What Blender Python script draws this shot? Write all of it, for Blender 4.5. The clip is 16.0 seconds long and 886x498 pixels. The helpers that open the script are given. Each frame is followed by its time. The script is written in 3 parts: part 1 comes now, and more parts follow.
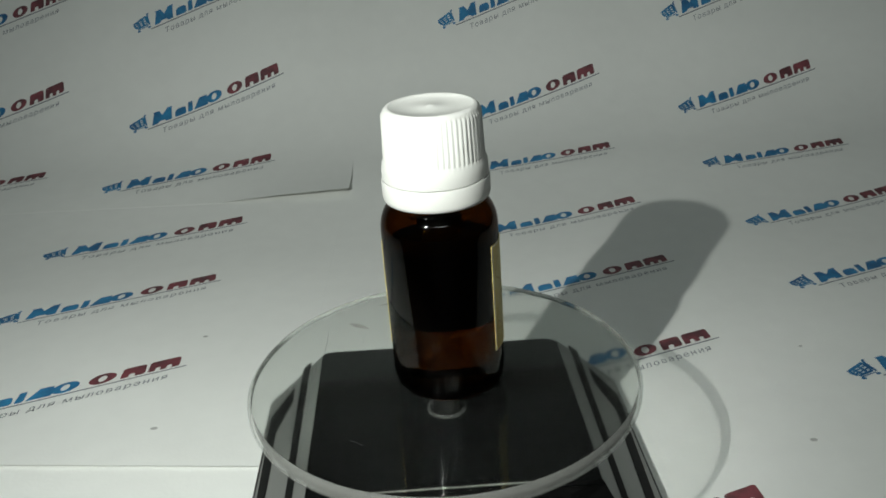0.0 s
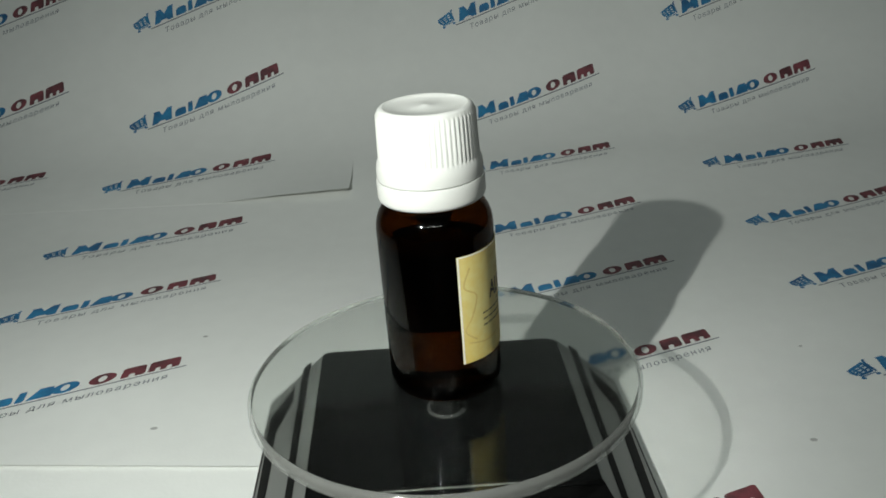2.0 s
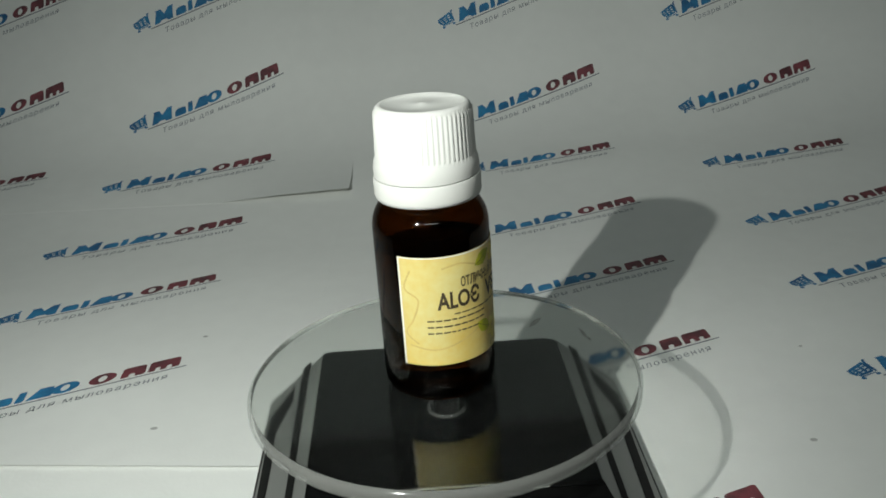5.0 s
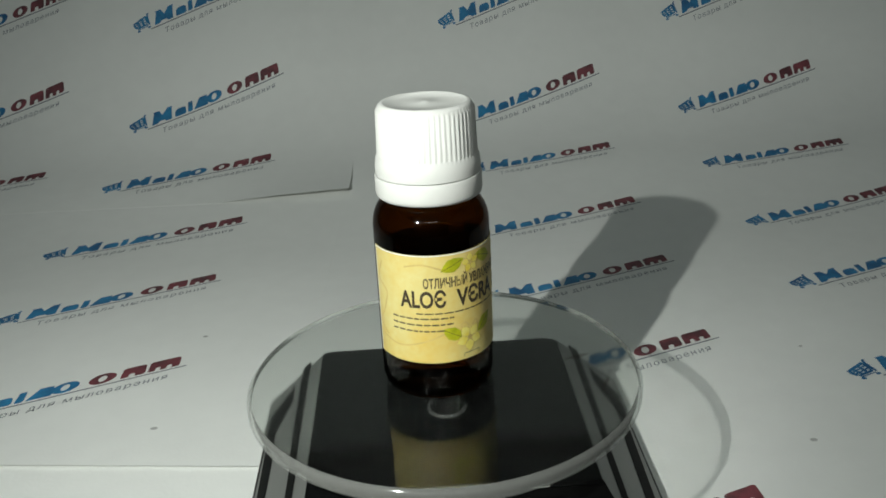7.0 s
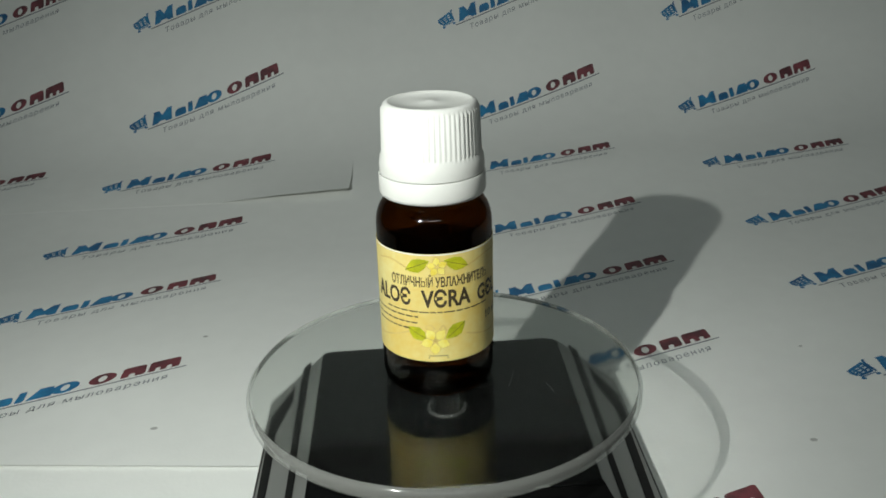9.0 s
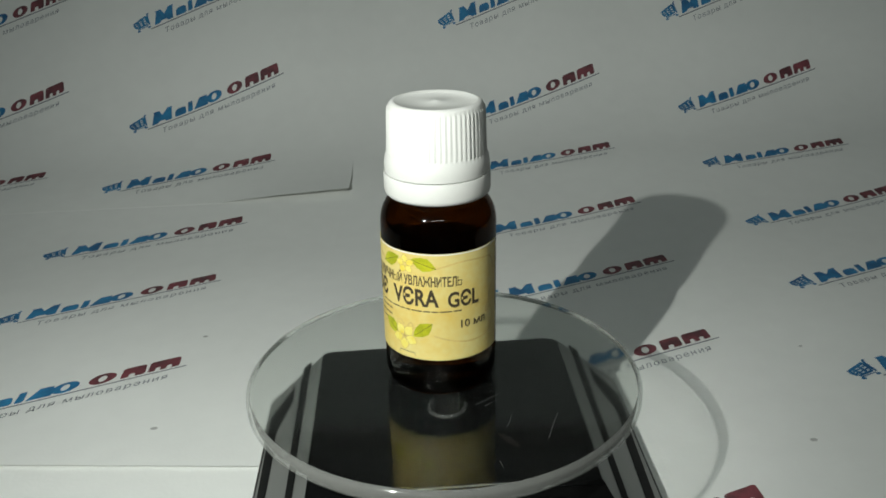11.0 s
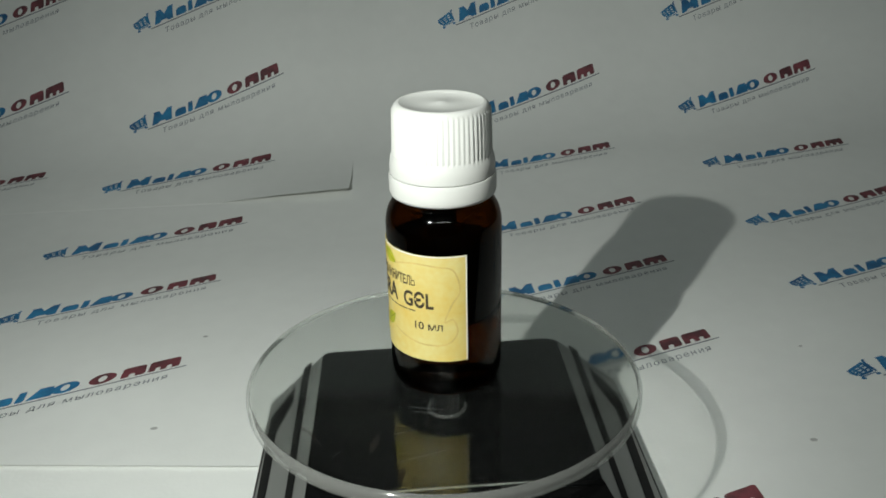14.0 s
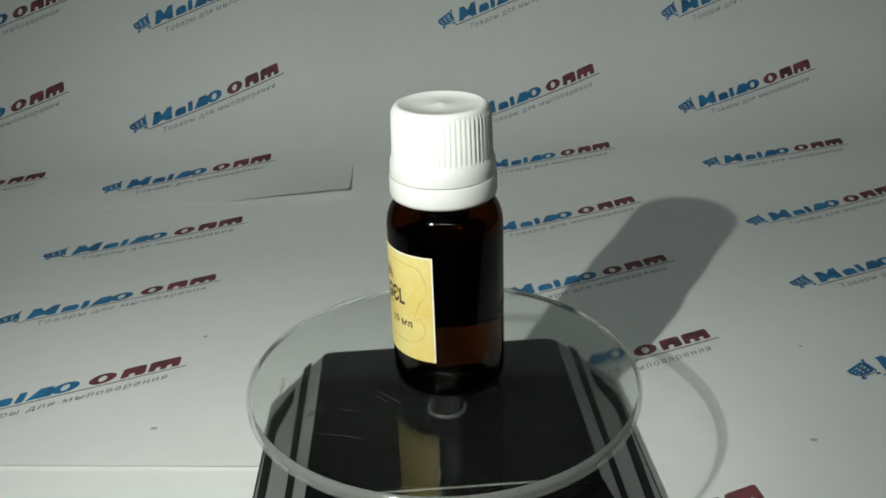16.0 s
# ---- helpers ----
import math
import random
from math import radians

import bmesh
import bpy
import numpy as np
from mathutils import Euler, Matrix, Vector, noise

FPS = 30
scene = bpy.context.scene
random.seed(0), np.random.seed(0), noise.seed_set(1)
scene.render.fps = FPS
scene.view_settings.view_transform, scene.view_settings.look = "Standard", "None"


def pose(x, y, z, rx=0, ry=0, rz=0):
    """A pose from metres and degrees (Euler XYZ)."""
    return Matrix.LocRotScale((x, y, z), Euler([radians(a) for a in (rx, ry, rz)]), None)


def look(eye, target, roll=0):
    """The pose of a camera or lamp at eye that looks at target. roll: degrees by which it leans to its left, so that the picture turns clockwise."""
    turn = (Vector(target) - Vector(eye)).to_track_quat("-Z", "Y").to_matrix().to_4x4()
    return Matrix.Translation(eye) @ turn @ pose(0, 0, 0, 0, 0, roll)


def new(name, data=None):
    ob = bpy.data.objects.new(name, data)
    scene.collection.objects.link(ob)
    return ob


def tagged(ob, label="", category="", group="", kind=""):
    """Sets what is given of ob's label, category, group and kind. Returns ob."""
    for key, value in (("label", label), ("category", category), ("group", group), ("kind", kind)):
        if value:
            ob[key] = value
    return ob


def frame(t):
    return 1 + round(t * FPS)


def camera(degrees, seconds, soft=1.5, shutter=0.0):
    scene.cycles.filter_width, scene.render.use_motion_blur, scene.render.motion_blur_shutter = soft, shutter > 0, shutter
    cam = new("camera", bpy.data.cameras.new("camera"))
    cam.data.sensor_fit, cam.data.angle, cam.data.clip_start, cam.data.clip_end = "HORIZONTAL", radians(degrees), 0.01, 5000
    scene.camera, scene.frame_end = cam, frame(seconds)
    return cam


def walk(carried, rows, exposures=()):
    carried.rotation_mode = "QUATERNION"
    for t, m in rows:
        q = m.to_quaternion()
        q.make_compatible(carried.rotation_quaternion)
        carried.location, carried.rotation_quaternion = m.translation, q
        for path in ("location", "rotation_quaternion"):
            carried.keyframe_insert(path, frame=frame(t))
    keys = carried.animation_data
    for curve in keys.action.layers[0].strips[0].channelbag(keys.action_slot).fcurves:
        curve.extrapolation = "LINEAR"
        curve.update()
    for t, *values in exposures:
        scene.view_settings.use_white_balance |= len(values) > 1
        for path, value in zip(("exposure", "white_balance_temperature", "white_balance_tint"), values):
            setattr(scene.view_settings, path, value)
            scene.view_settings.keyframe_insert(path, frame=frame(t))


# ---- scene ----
cam = camera(52.2, 16.0, soft=1.7)

# Heights: the paper lies at z = 0, the glass plate's upper face is 40.8 mm above it.
PLATE_Z = 0.0408
EYE = Vector((0.0, -0.17649, PLATE_Z + 0.10672))
PITCH, YAW, ROLL = -23.366, 0.280, -2.783
VIEW = pose(0, 0, 0, 90 + PITCH, 0, -YAW) @ pose(0, 0, 0, 0, 0, ROLL)
STAND = Matrix.Translation(EYE) @ VIEW
walk(cam, [(0.0, STAND), (16.0, STAND)], exposures=[(0.0, 0.05), (2.0, 0.01), (4.0, -0.05), (7.0, -0.13), (12.0, -0.13), (16.0, -0.12)])

# ---------------------------------------------------------------- light
world = bpy.data.worlds.new("world")
scene.world = world
world.use_nodes = True
world.node_tree.nodes["Background"].inputs["Color"].default_value = (0.5, 0.52, 0.5, 1)
world.node_tree.nodes["Background"].inputs["Strength"].default_value = 0.05

desk_bulb = bpy.data.lights.new("desk_lamp_light", "SPOT")
desk_bulb.energy, desk_bulb.shadow_soft_size, desk_bulb.color = 2.6, 0.0014, (0.938, 0.985, 0.932)
desk_bulb.spot_size, desk_bulb.spot_blend = radians(92), 1.0
lamp_ob = new("desk_lamp_light", desk_bulb)
LAMP_AT = (-0.0848, -0.1535, PLATE_Z + 0.1455)
lamp_ob.matrix_basis = look(LAMP_AT, (-0.014, 0.113, 0.0))

# unseen lamp added overhead for the soft fill of the room
ceiling_fill = bpy.data.lights.new("ceiling_fill_light", "AREA")
ceiling_fill.shape, ceiling_fill.size, ceiling_fill.size_y = "RECTANGLE", 1.2, 0.6
ceiling_fill.energy, ceiling_fill.color = 2.3, (0.86, 1.0, 0.98)
glow_ob = new("ceiling_fill_light", ceiling_fill)
glow_ob.location = (-0.1, -0.35, 1.64)

tube_glow = bpy.data.lights.new("tube_lamp_light", "AREA")
tube_glow.shape, tube_glow.size, tube_glow.size_y = "RECTANGLE", 1.1, 0.10
tube_glow.energy, tube_glow.color = 4.2, (0.93, 1.0, 0.96)
tube_ob = new("tube_lamp_light", tube_glow)
tube_ob.matrix_basis = look((0.0, -2.0, 1.45), (0.0, 0.1, 0.05))


# ---------------------------------------------------------------- materials
def material(name, colour, rough=0.5, metal=0.0, vary=0.06, scale=40.0, bump=0.0, bump_scale=400.0, coat=0.0,
             other=None, fine=None, spec=0.5):
    """Principled paint with broad colour variation, a finer grain and a fine relief."""
    m = bpy.data.materials.new(name)
    m.use_nodes = True
    nt = m.node_tree
    b = nt.nodes["Principled BSDF"]
    b.inputs["Roughness"].default_value, b.inputs["Metallic"].default_value = rough, metal
    b.inputs["Coat Weight"].default_value = coat
    b.inputs["Specular IOR Level"].default_value = spec
    tc = nt.nodes.new("ShaderNodeTexCoord")
    n1 = nt.nodes.new("ShaderNodeTexNoise")
    n1.inputs["Scale"].default_value, n1.inputs["Detail"].default_value = scale, 4
    n2 = nt.nodes.new("ShaderNodeTexNoise")
    n2.inputs["Scale"].default_value, n2.inputs["Detail"].default_value = fine or scale * 14, 3
    for n in (n1, n2):
        nt.links.new(tc.outputs["Object"], n.inputs["Vector"])
    add = nt.nodes.new("ShaderNodeMath")
    add.operation = "MULTIPLY_ADD"
    add.inputs[1].default_value = 0.4
    nt.links.new(n2.outputs["Fac"], add.inputs[0])
    nt.links.new(n1.outputs["Fac"], add.inputs[2])
    ramp = nt.nodes.new("ShaderNodeValToRGB")
    lo = other or tuple(c * (1 - vary) for c in colour)
    hi = colour if other else tuple(min(1, c * (1 + vary)) for c in colour)
    ramp.color_ramp.elements[0].position, ramp.color_ramp.elements[1].position = 0.5, 0.9
    ramp.color_ramp.elements[0].color, ramp.color_ramp.elements[1].color = (*lo, 1), (*hi, 1)
    nt.links.new(add.outputs[0], ramp.inputs[0])
    nt.links.new(ramp.outputs[0], b.inputs["Base Color"])
    if bump:
        n3 = nt.nodes.new("ShaderNodeTexNoise")
        n3.inputs["Scale"].default_value, n3.inputs["Detail"].default_value = bump_scale, 3
        nt.links.new(tc.outputs["Object"], n3.inputs["Vector"])
        bp = nt.nodes.new("ShaderNodeBump")
        bp.inputs["Strength"].default_value, bp.inputs["Distance"].default_value = bump, 0.0004
        nt.links.new(n3.outputs["Fac"], bp.inputs["Height"])
        nt.links.new(bp.outputs[0], b.inputs["Normal"])
    return m


def glass(name, colour, rough=0.0, ior=1.47, veil=0.0):
    m = bpy.data.materials.new(name)
    m.use_nodes = True
    nt = m.node_tree
    nt.nodes.remove(nt.nodes["Principled BSDF"])
    g = nt.nodes.new("ShaderNodeBsdfGlass")
    g.inputs["Color"].default_value = (*colour, 1)
    g.inputs["Roughness"].default_value, g.inputs["IOR"].default_value = rough, ior
    # a pale share mixed in imitates the haze of paper reflected in the plate
    haze = nt.nodes.new("ShaderNodeBsdfDiffuse")
    haze.inputs["Color"].default_value = (0.7, 0.7, 0.68, 1)
    mix = nt.nodes.new("ShaderNodeMixShader")
    mix.inputs[0].default_value = veil
    nt.links.new(g.outputs[0], mix.inputs[1])
    nt.links.new(haze.outputs[0], mix.inputs[2])
    nt.links.new(mix.outputs[0], nt.nodes["Material Output"].inputs["Surface"])
    return m


def tinted(name, colour, gloss, ior):
    """Coloured glass whose surface reflects without a tint."""
    m = bpy.data.materials.new(name)
    m.use_nodes = True
    nt = m.node_tree
    nt.nodes.remove(nt.nodes["Principled BSDF"])
    inner = nt.nodes.new("ShaderNodeBsdfRefraction")
    inner.inputs["Color"].default_value = (*colour, 1)
    inner.inputs["Roughness"].default_value, inner.inputs["IOR"].default_value = 0.02, ior
    skin = nt.nodes.new("ShaderNodeBsdfGlossy")
    skin.inputs["Color"].default_value, skin.inputs["Roughness"].default_value = (0.45, 0.45, 0.45, 1), gloss
    edge = nt.nodes.new("ShaderNodeFresnel")
    edge.inputs["IOR"].default_value = ior
    mix = nt.nodes.new("ShaderNodeMixShader")
    nt.links.new(edge.outputs[0], mix.inputs[0])
    nt.links.new(inner.outputs[0], mix.inputs[1])
    nt.links.new(skin.outputs[0], mix.inputs[2])
    nt.links.new(mix.outputs[0], nt.nodes["Material Output"].inputs["Surface"])
    return m


def cloudy(name, colour, solid, gloss, tint=(0.965, 0.975, 0.97)):
    """Thin clear plastic: mostly seen through, with a share that scatters and a glossy skin."""
    m = bpy.data.materials.new(name)
    m.use_nodes = True
    nt = m.node_tree
    b = nt.nodes["Principled BSDF"]
    b.inputs["Base Color"].default_value = (*colour, 1)
    b.inputs["Roughness"].default_value, b.inputs["Specular IOR Level"].default_value = gloss, 0.8
    t = nt.nodes.new("ShaderNodeBsdfTransparent")
    t.inputs["Color"].default_value = (*tint, 1)
    mix = nt.nodes.new("ShaderNodeMixShader")
    mix.inputs[0].default_value = solid
    nt.links.new(t.outputs[0], mix.inputs[1])
    nt.links.new(b.outputs[0], mix.inputs[2])
    nt.links.new(mix.outputs[0], nt.nodes["Material Output"].inputs["Surface"])
    return m


PAPER = material("paper", (0.80, 0.81, 0.78), 0.75, vary=0.03, scale=9, bump=0.10, bump_scale=900, spec=0.25)
INK_BLUE = material("blue_ink", (0.032, 0.26, 0.50), 0.6, other=(0.02, 0.11, 0.25), scale=120)
INK_RED = material("red_ink", (0.25, 0.060, 0.075), 0.6, other=(0.075, 0.03, 0.035), scale=160)
INK_GREY = material("grey_ink", (0.16, 0.175, 0.20), 0.6, vary=0.15, scale=150)
CAP = material("white_cap_plastic", (0.76, 0.76, 0.725), 0.42, vary=0.02, scale=60, bump=0.05, bump_scale=700)
AMBER = tinted("amber_glass", (0.235, 0.118, 0.022), 0.06, 1.50)
LIQUID = cloudy("dark_clear_liquid", (0.02, 0.012, 0.005), 0.0, 0.3, (0.85, 0.80, 0.70))
CAVITY = glass("amber_cavity", (0.95, 0.90, 0.75), 0.02, 1.48)
CLEAR = glass("clear_acrylic", (0.99, 1.0, 0.99), 0.055, 1.38, veil=0.002)
PLATE_SHADE = cloudy("plate_shadow_tint", (0.5, 0.5, 0.48), 0.0, 0.4, (0.825, 0.835, 0.825))
HUB_CLEAR = cloudy("clear_hub_plastic", (0.22, 0.225, 0.22), 0.035, 0.05)
HUB_RING = cloudy("pale_hub_ring", (0.16, 0.16, 0.157), 0.34, 0.10)
RIM = cloudy("polished_acrylic_edge", (0.44, 0.445, 0.42), 0.26, 0.10)
RIM_REFLECTION = cloudy("painted_rim_reflection", (0.06, 0.062, 0.06), 0.12, 0.2)
SILVER = material("silver_grey_plastic", (0.088, 0.091, 0.085), 0.38, vary=0.06, scale=70, bump=0.06)
BLACK = material("black_solar_panel", (0.0035, 0.0038, 0.0038), 0.20, vary=0.3, scale=50, spec=0.12)
GROOVE = material("black_groove", (0.0022, 0.0022, 0.0022), 0.6, vary=0.2, scale=60, spec=0.025)
EDGE_GLINT = material("panel_edge_glint", (0.5, 0.5, 0.48), 0.25, metal=0.6, vary=0.05)
LABEL = material("cream_yellow_label", (0.75, 0.655, 0.27), 0.5, other=(0.73, 0.53, 0.13), scale=70, fine=700)
LABEL_EDGE = material("label_paper_edge", (0.85, 0.82, 0.72), 0.6)
# near-black inner face of the label, which darkens the view through the bottle
LABEL_BACK = material("dark_label_inner_side", (0.03, 0.022, 0.012), 0.7, vary=0.2)
TEXT_INK = material("dark_brown_ink", (0.06, 0.045, 0.025), 0.55, vary=0.2, scale=300)
TEXT_SOFT = material("brown_ink", (0.13, 0.10, 0.045), 0.55, vary=0.2, scale=300)
LEAF = material("leaf_green_print", (0.56, 0.55, 0.016), 0.5, other=(0.30, 0.33, 0.008), scale=320)
PETAL = material("petal_yellow_print", (0.86, 0.78, 0.24), 0.5, other=(0.80, 0.62, 0.05), scale=420)
SWIRL = material("ochre_swirl_print", (0.60, 0.44, 0.14), 0.5, vary=0.1, scale=300)
SWIRL_SOFT = material("soft_ochre_line_print", (0.66, 0.49, 0.16), 0.5, vary=0.12, scale=200)
LEAF_DARK = material("dark_leaf_vein_print", (0.20, 0.20, 0.02), 0.5, vary=0.2, scale=300)
TABLE = material("table_wood", (0.07, 0.05, 0.035), 0.55, vary=0.15, scale=12)
WALL = material("room_wall_paint", (0.33, 0.335, 0.32), 0.9, vary=0.04, scale=3, bump=0.1, bump_scale=200)
SCRATCH = material("pale_scuff", (0.085, 0.085, 0.087), 0.5)
SMEAR = cloudy("greasy_smear", (0.12, 0.105, 0.095), 0.08, 0.5, (0.86, 0.83, 0.82))
SPECK = material("grey_speck", (0.42, 0.42, 0.40), 0.8)


# ---------------------------------------------------------------- mesh helpers
def part(name, bm, mat, parent=None, label=""):
    me = bpy.data.meshes.new(name)
    bm.to_mesh(me)
    bm.free()
    for m in mat if isinstance(mat, (list, tuple)) else (mat,):
        me.materials.append(m)
    ob = new(name, me)
    if parent is not None:
        ob.parent = parent
    if label:
        ob["label"] = label
    return ob


def smooth(ob, angle=40):
    for p in ob.data.polygons:
        p.use_smooth = True
    ob.data.set_sharp_from_angle(angle=radians(angle))
    return ob


def thing(name, at, label, category, **more):
    ob = new(name)
    ob.empty_display_size = 0.01
    ob.matrix_basis = at
    return tagged(ob, label, category, **more)


def box(x0, x1, y0, y1, z0, z1, bevel=0.0):
    bm = bmesh.new()
    bmesh.ops.create_cube(bm, size=1)
    for v in bm.verts:
        v.co = (x0 + (v.co.x + 0.5) * (x1 - x0), y0 + (v.co.y + 0.5) * (y1 - y0), z0 + (v.co.z + 0.5) * (z1 - z0))
    if bevel:
        bmesh.ops.bevel(bm, geom=bm.edges[:], offset=bevel, segments=2, affect="EDGES", profile=0.6)
    return bm


def lathe(profile, steps=96, closed=False, ripple=None):
    """Turns (radius, height) pairs about z. ripple(i, j, r) may change the radius."""
    bm = bmesh.new()
    rings = []
    for j, (r, z) in enumerate(profile):
        if r < 1e-7:
            rings.append([bm.verts.new((0, 0, z))])
            continue
        ring = []
        for i in range(steps):
            a = 2 * math.pi * i / steps
            q = ripple(i, j, r) if ripple else r
            ring.append(bm.verts.new((q * math.cos(a), q * math.sin(a), z)))
        rings.append(ring)
    pairs = list(zip(rings, rings[1:])) + ([(rings[-1], rings[0])] if closed else [])
    for a, b in pairs:
        for i in range(steps):
            k = (i + 1) % steps
            if len(a) == 1:
                bm.faces.new((a[0], b[k], b[i]))
            elif len(b) == 1:
                bm.faces.new((a[i], a[k], b[0]))
            else:
                bm.faces.new((a[i], a[k], b[k], b[i]))
    bmesh.ops.recalc_face_normals(bm, faces=bm.faces[:])
    return bm


def prism(outline, z0, z1, bevel=0.0):
    bm = bmesh.new()
    lower = [bm.verts.new((x, y, z0)) for x, y in outline]
    upper = [bm.verts.new((x, y, z1)) for x, y in outline]
    bm.faces.new(lower[::-1])
    bm.faces.new(upper)
    n = len(outline)
    for i in range(n):
        k = (i + 1) % n
        bm.faces.new((lower[i], lower[k], upper[k], upper[i]))
    bmesh.ops.recalc_face_normals(bm, faces=bm.faces[:])
    if bevel:
        bmesh.ops.bevel(bm, geom=bm.edges[:], offset=bevel, segments=2, affect="EDGES", profile=0.6)
    return bm


def soft_sign(x0, x1, h):
    """Pieces (left, right, low, high) of a stem with a low bowl."""
    k, b = 0.085, 0.075
    top = 0.60 * h
    return [(x0, x0 + k, 0, h), (x0 + k, x1 - 0.03, 0, b), (x0 + k, x1 - 0.03, top - b, top), (x1 - k, x1, b, top - b)]


def drawn_letter(ch, x0, x1):
    """Letters whose outlines overlap in the font, drawn as plain strokes."""
    h = 0.73 if ch.isupper() else 0.54
    k = 0.085
    if ch == "н":
        return [(x0, x0 + k, 0, h), (x1 - k, x1, 0, h), (x0 + k, x1 - k, 0.235, 0.315)]
    if ch in "ьЬ":
        return soft_sign(x0, x1, h)
    return soft_sign(x0, x0 + (x1 - x0) * 0.70, h) + [(x1 - k, x1, 0, h)]


def writing(text, u0, u1, v0, v1, lean=0.0, bold=0.0, gap=1.0):
    """Flat letters fitted into a rectangle of the plane, as points and faces."""
    cu = bpy.data.curves.new("writing", "FONT")
    cu.resolution_u, cu.offset, cu.space_character = 3, bold, gap
    ob = bpy.data.objects.new("writing", cu)
    scene.collection.objects.link(ob)

    def shapes_of(body):
        cu.body = body
        me = bpy.data.meshes.new_from_object(ob.evaluated_get(bpy.context.evaluated_depsgraph_get()))
        pts = [(v.co.x, v.co.y) for v in me.vertices]
        faces = [tuple(p.vertices) for p in me.polygons]
        bpy.data.meshes.remove(me)
        return pts, faces
    pts, faces = shapes_of(text)
    for i, ch in enumerate(text):
        if ch not in "ныьЫЬ":
            continue
        before = max((q[0] for q in shapes_of(text[:i])[0]), default=-1.0)
        here = [q[0] for q in shapes_of(text[:i + 1])[0] if q[0] > before + 0.012]
        x0, x1 = min(here), max(here)
        faces = [f for f in faces if not all(x0 - 0.01 <= pts[k][0] <= x1 + 0.01 for k in f)]
        for a, b, c, d in drawn_letter(ch, x0, x1):
            n = len(pts)
            pts += [(a, c), (b, c), (b, d), (a, d)]
            faces.append((n, n + 1, n + 2, n + 3))
    bpy.data.objects.remove(ob)
    bpy.data.curves.remove(cu)
    used = sorted({k for f in faces for k in f})
    slot = {k: n for n, k in enumerate(used)}
    faces = [tuple(slot[k] for k in f) for f in faces]
    pts = np.array([(pts[k][0] + lean * pts[k][1], pts[k][1]) for k in used])
    lo, hi = pts.min(0), pts.max(0)
    pts = (pts - lo) / (hi - lo) * (u1 - u0, v1 - v0) + (u0, v0)
    return pts, faces


def flat(shapes, place, cut=None):
    """Flat shapes (lists of points and faces) laid on a surface by place(u, v); cut: step at which they are split along u."""
    bm = bmesh.new()
    for pts, faces in shapes:
        vs = [bm.verts.new((p[0], p[1], 0)) for p in pts]
        for f in faces:
            if len(set(f)) > 2:
                try:
                    bm.faces.new([vs[i] for i in f])
                except ValueError:
                    pass
    bmesh.ops.remove_doubles(bm, verts=bm.verts[:], dist=1e-5)
    if cut:
        us = [v.co.x for v in bm.verts]
        u = math.floor(min(us) / cut) * cut + cut
        while u < max(us):
            bmesh.ops.bisect_plane(bm, geom=bm.verts[:] + bm.edges[:] + bm.faces[:], plane_co=(u, 0, 0), plane_no=(1, 0, 0))
            u += cut
    bmesh.ops.recalc_face_normals(bm, faces=bm.faces[:])
    for f in bm.faces:
        if f.normal.z < 0:
            f.normal_flip()
    for v in bm.verts:
        v.co = place(v.co.x, v.co.y)
    return bm


def outline(points):
    return [tuple(p) for p in points], [tuple(range(len(points)))]


def ring(cu, cv, ru, rv, hu, hv, lean=0.0, n=28):
    """An upright or leaning elliptic ring, as a strip."""
    pts, faces = [], []
    for i in range(n):
        a = 2 * math.pi * i / n
        for ku, kv in ((ru, rv), (hu, hv)):
            v = kv * math.sin(a)
            pts.append((cu + ku * math.cos(a) + lean * v, cv + v))
    for i in range(n):
        k = (i + 1) % n
        faces.append((2 * i, 2 * k, 2 * k + 1, 2 * i + 1))
    return pts, faces


def ribbon(path, width):
    """A flat line of that width along points."""
    pts, faces = [], []
    for i, p in enumerate(path):
        a, b = Vector(path[max(i - 1, 0)]), Vector(path[min(i + 1, len(path) - 1)])
        d = (b - a).normalized()
        taper = width * 0.5
        pts += [(p[0] - d.y * taper, p[1] + d.x * taper), (p[0] + d.y * taper, p[1] - d.x * taper)]
    for i in range(len(path) - 1):
        faces.append((2 * i, 2 * i + 1, 2 * i + 3, 2 * i + 2))
    return pts, faces


# ---------------------------------------------------------------- room
def room():
    floor_bm = box(-1.8, 1.8, -2.6, 1.6, -0.80, -0.75)
    tagged(part("floor", floor_bm, WALL), "plain grey room floor under the table", "floor", kind="structure")
    tagged(part("ceiling", box(-1.8, 1.8, -2.6, 1.6, 1.66, 1.72), WALL), "plain pale ceiling of the room", "ceiling", kind="structure")
    for n, b in (("wall_north", (-1.8, 1.8, 1.6, 1.7)), ("wall_south", (-1.8, 1.8, -2.7, -2.6)),
                 ("wall_west", (-1.9, -1.8, -2.7, 1.7)), ("wall_east", (1.8, 1.9, -2.7, 1.7))):
        tagged(part(n, box(*b, -0.8, 1.72), WALL), "plain painted room wall", "wall", kind="structure")
    t = thing("table", pose(0, 0, 0), "wooden table under the sheets of paper", "table")
    part("tabletop", box(-0.55, 0.55, -0.5, 0.75, -0.0306, -0.0006, 0.002), TABLE, t)
    for x in (-0.5, 0.5):
        for y in (-0.45, 0.70):
            part("leg", box(x - 0.025, x + 0.025, y - 0.025, y + 0.025, -0.75, -0.031, 0.002), TABLE, t)
    # the board against which the sheets are leaned
    b = thing("backing_board", pose(0, 0, 0), "plain board that holds the paper sheets up", "board")
    part("board", box(-0.42, 0.42, 0.678, 0.690, -0.0006, 0.52, 0.001), TABLE, b)


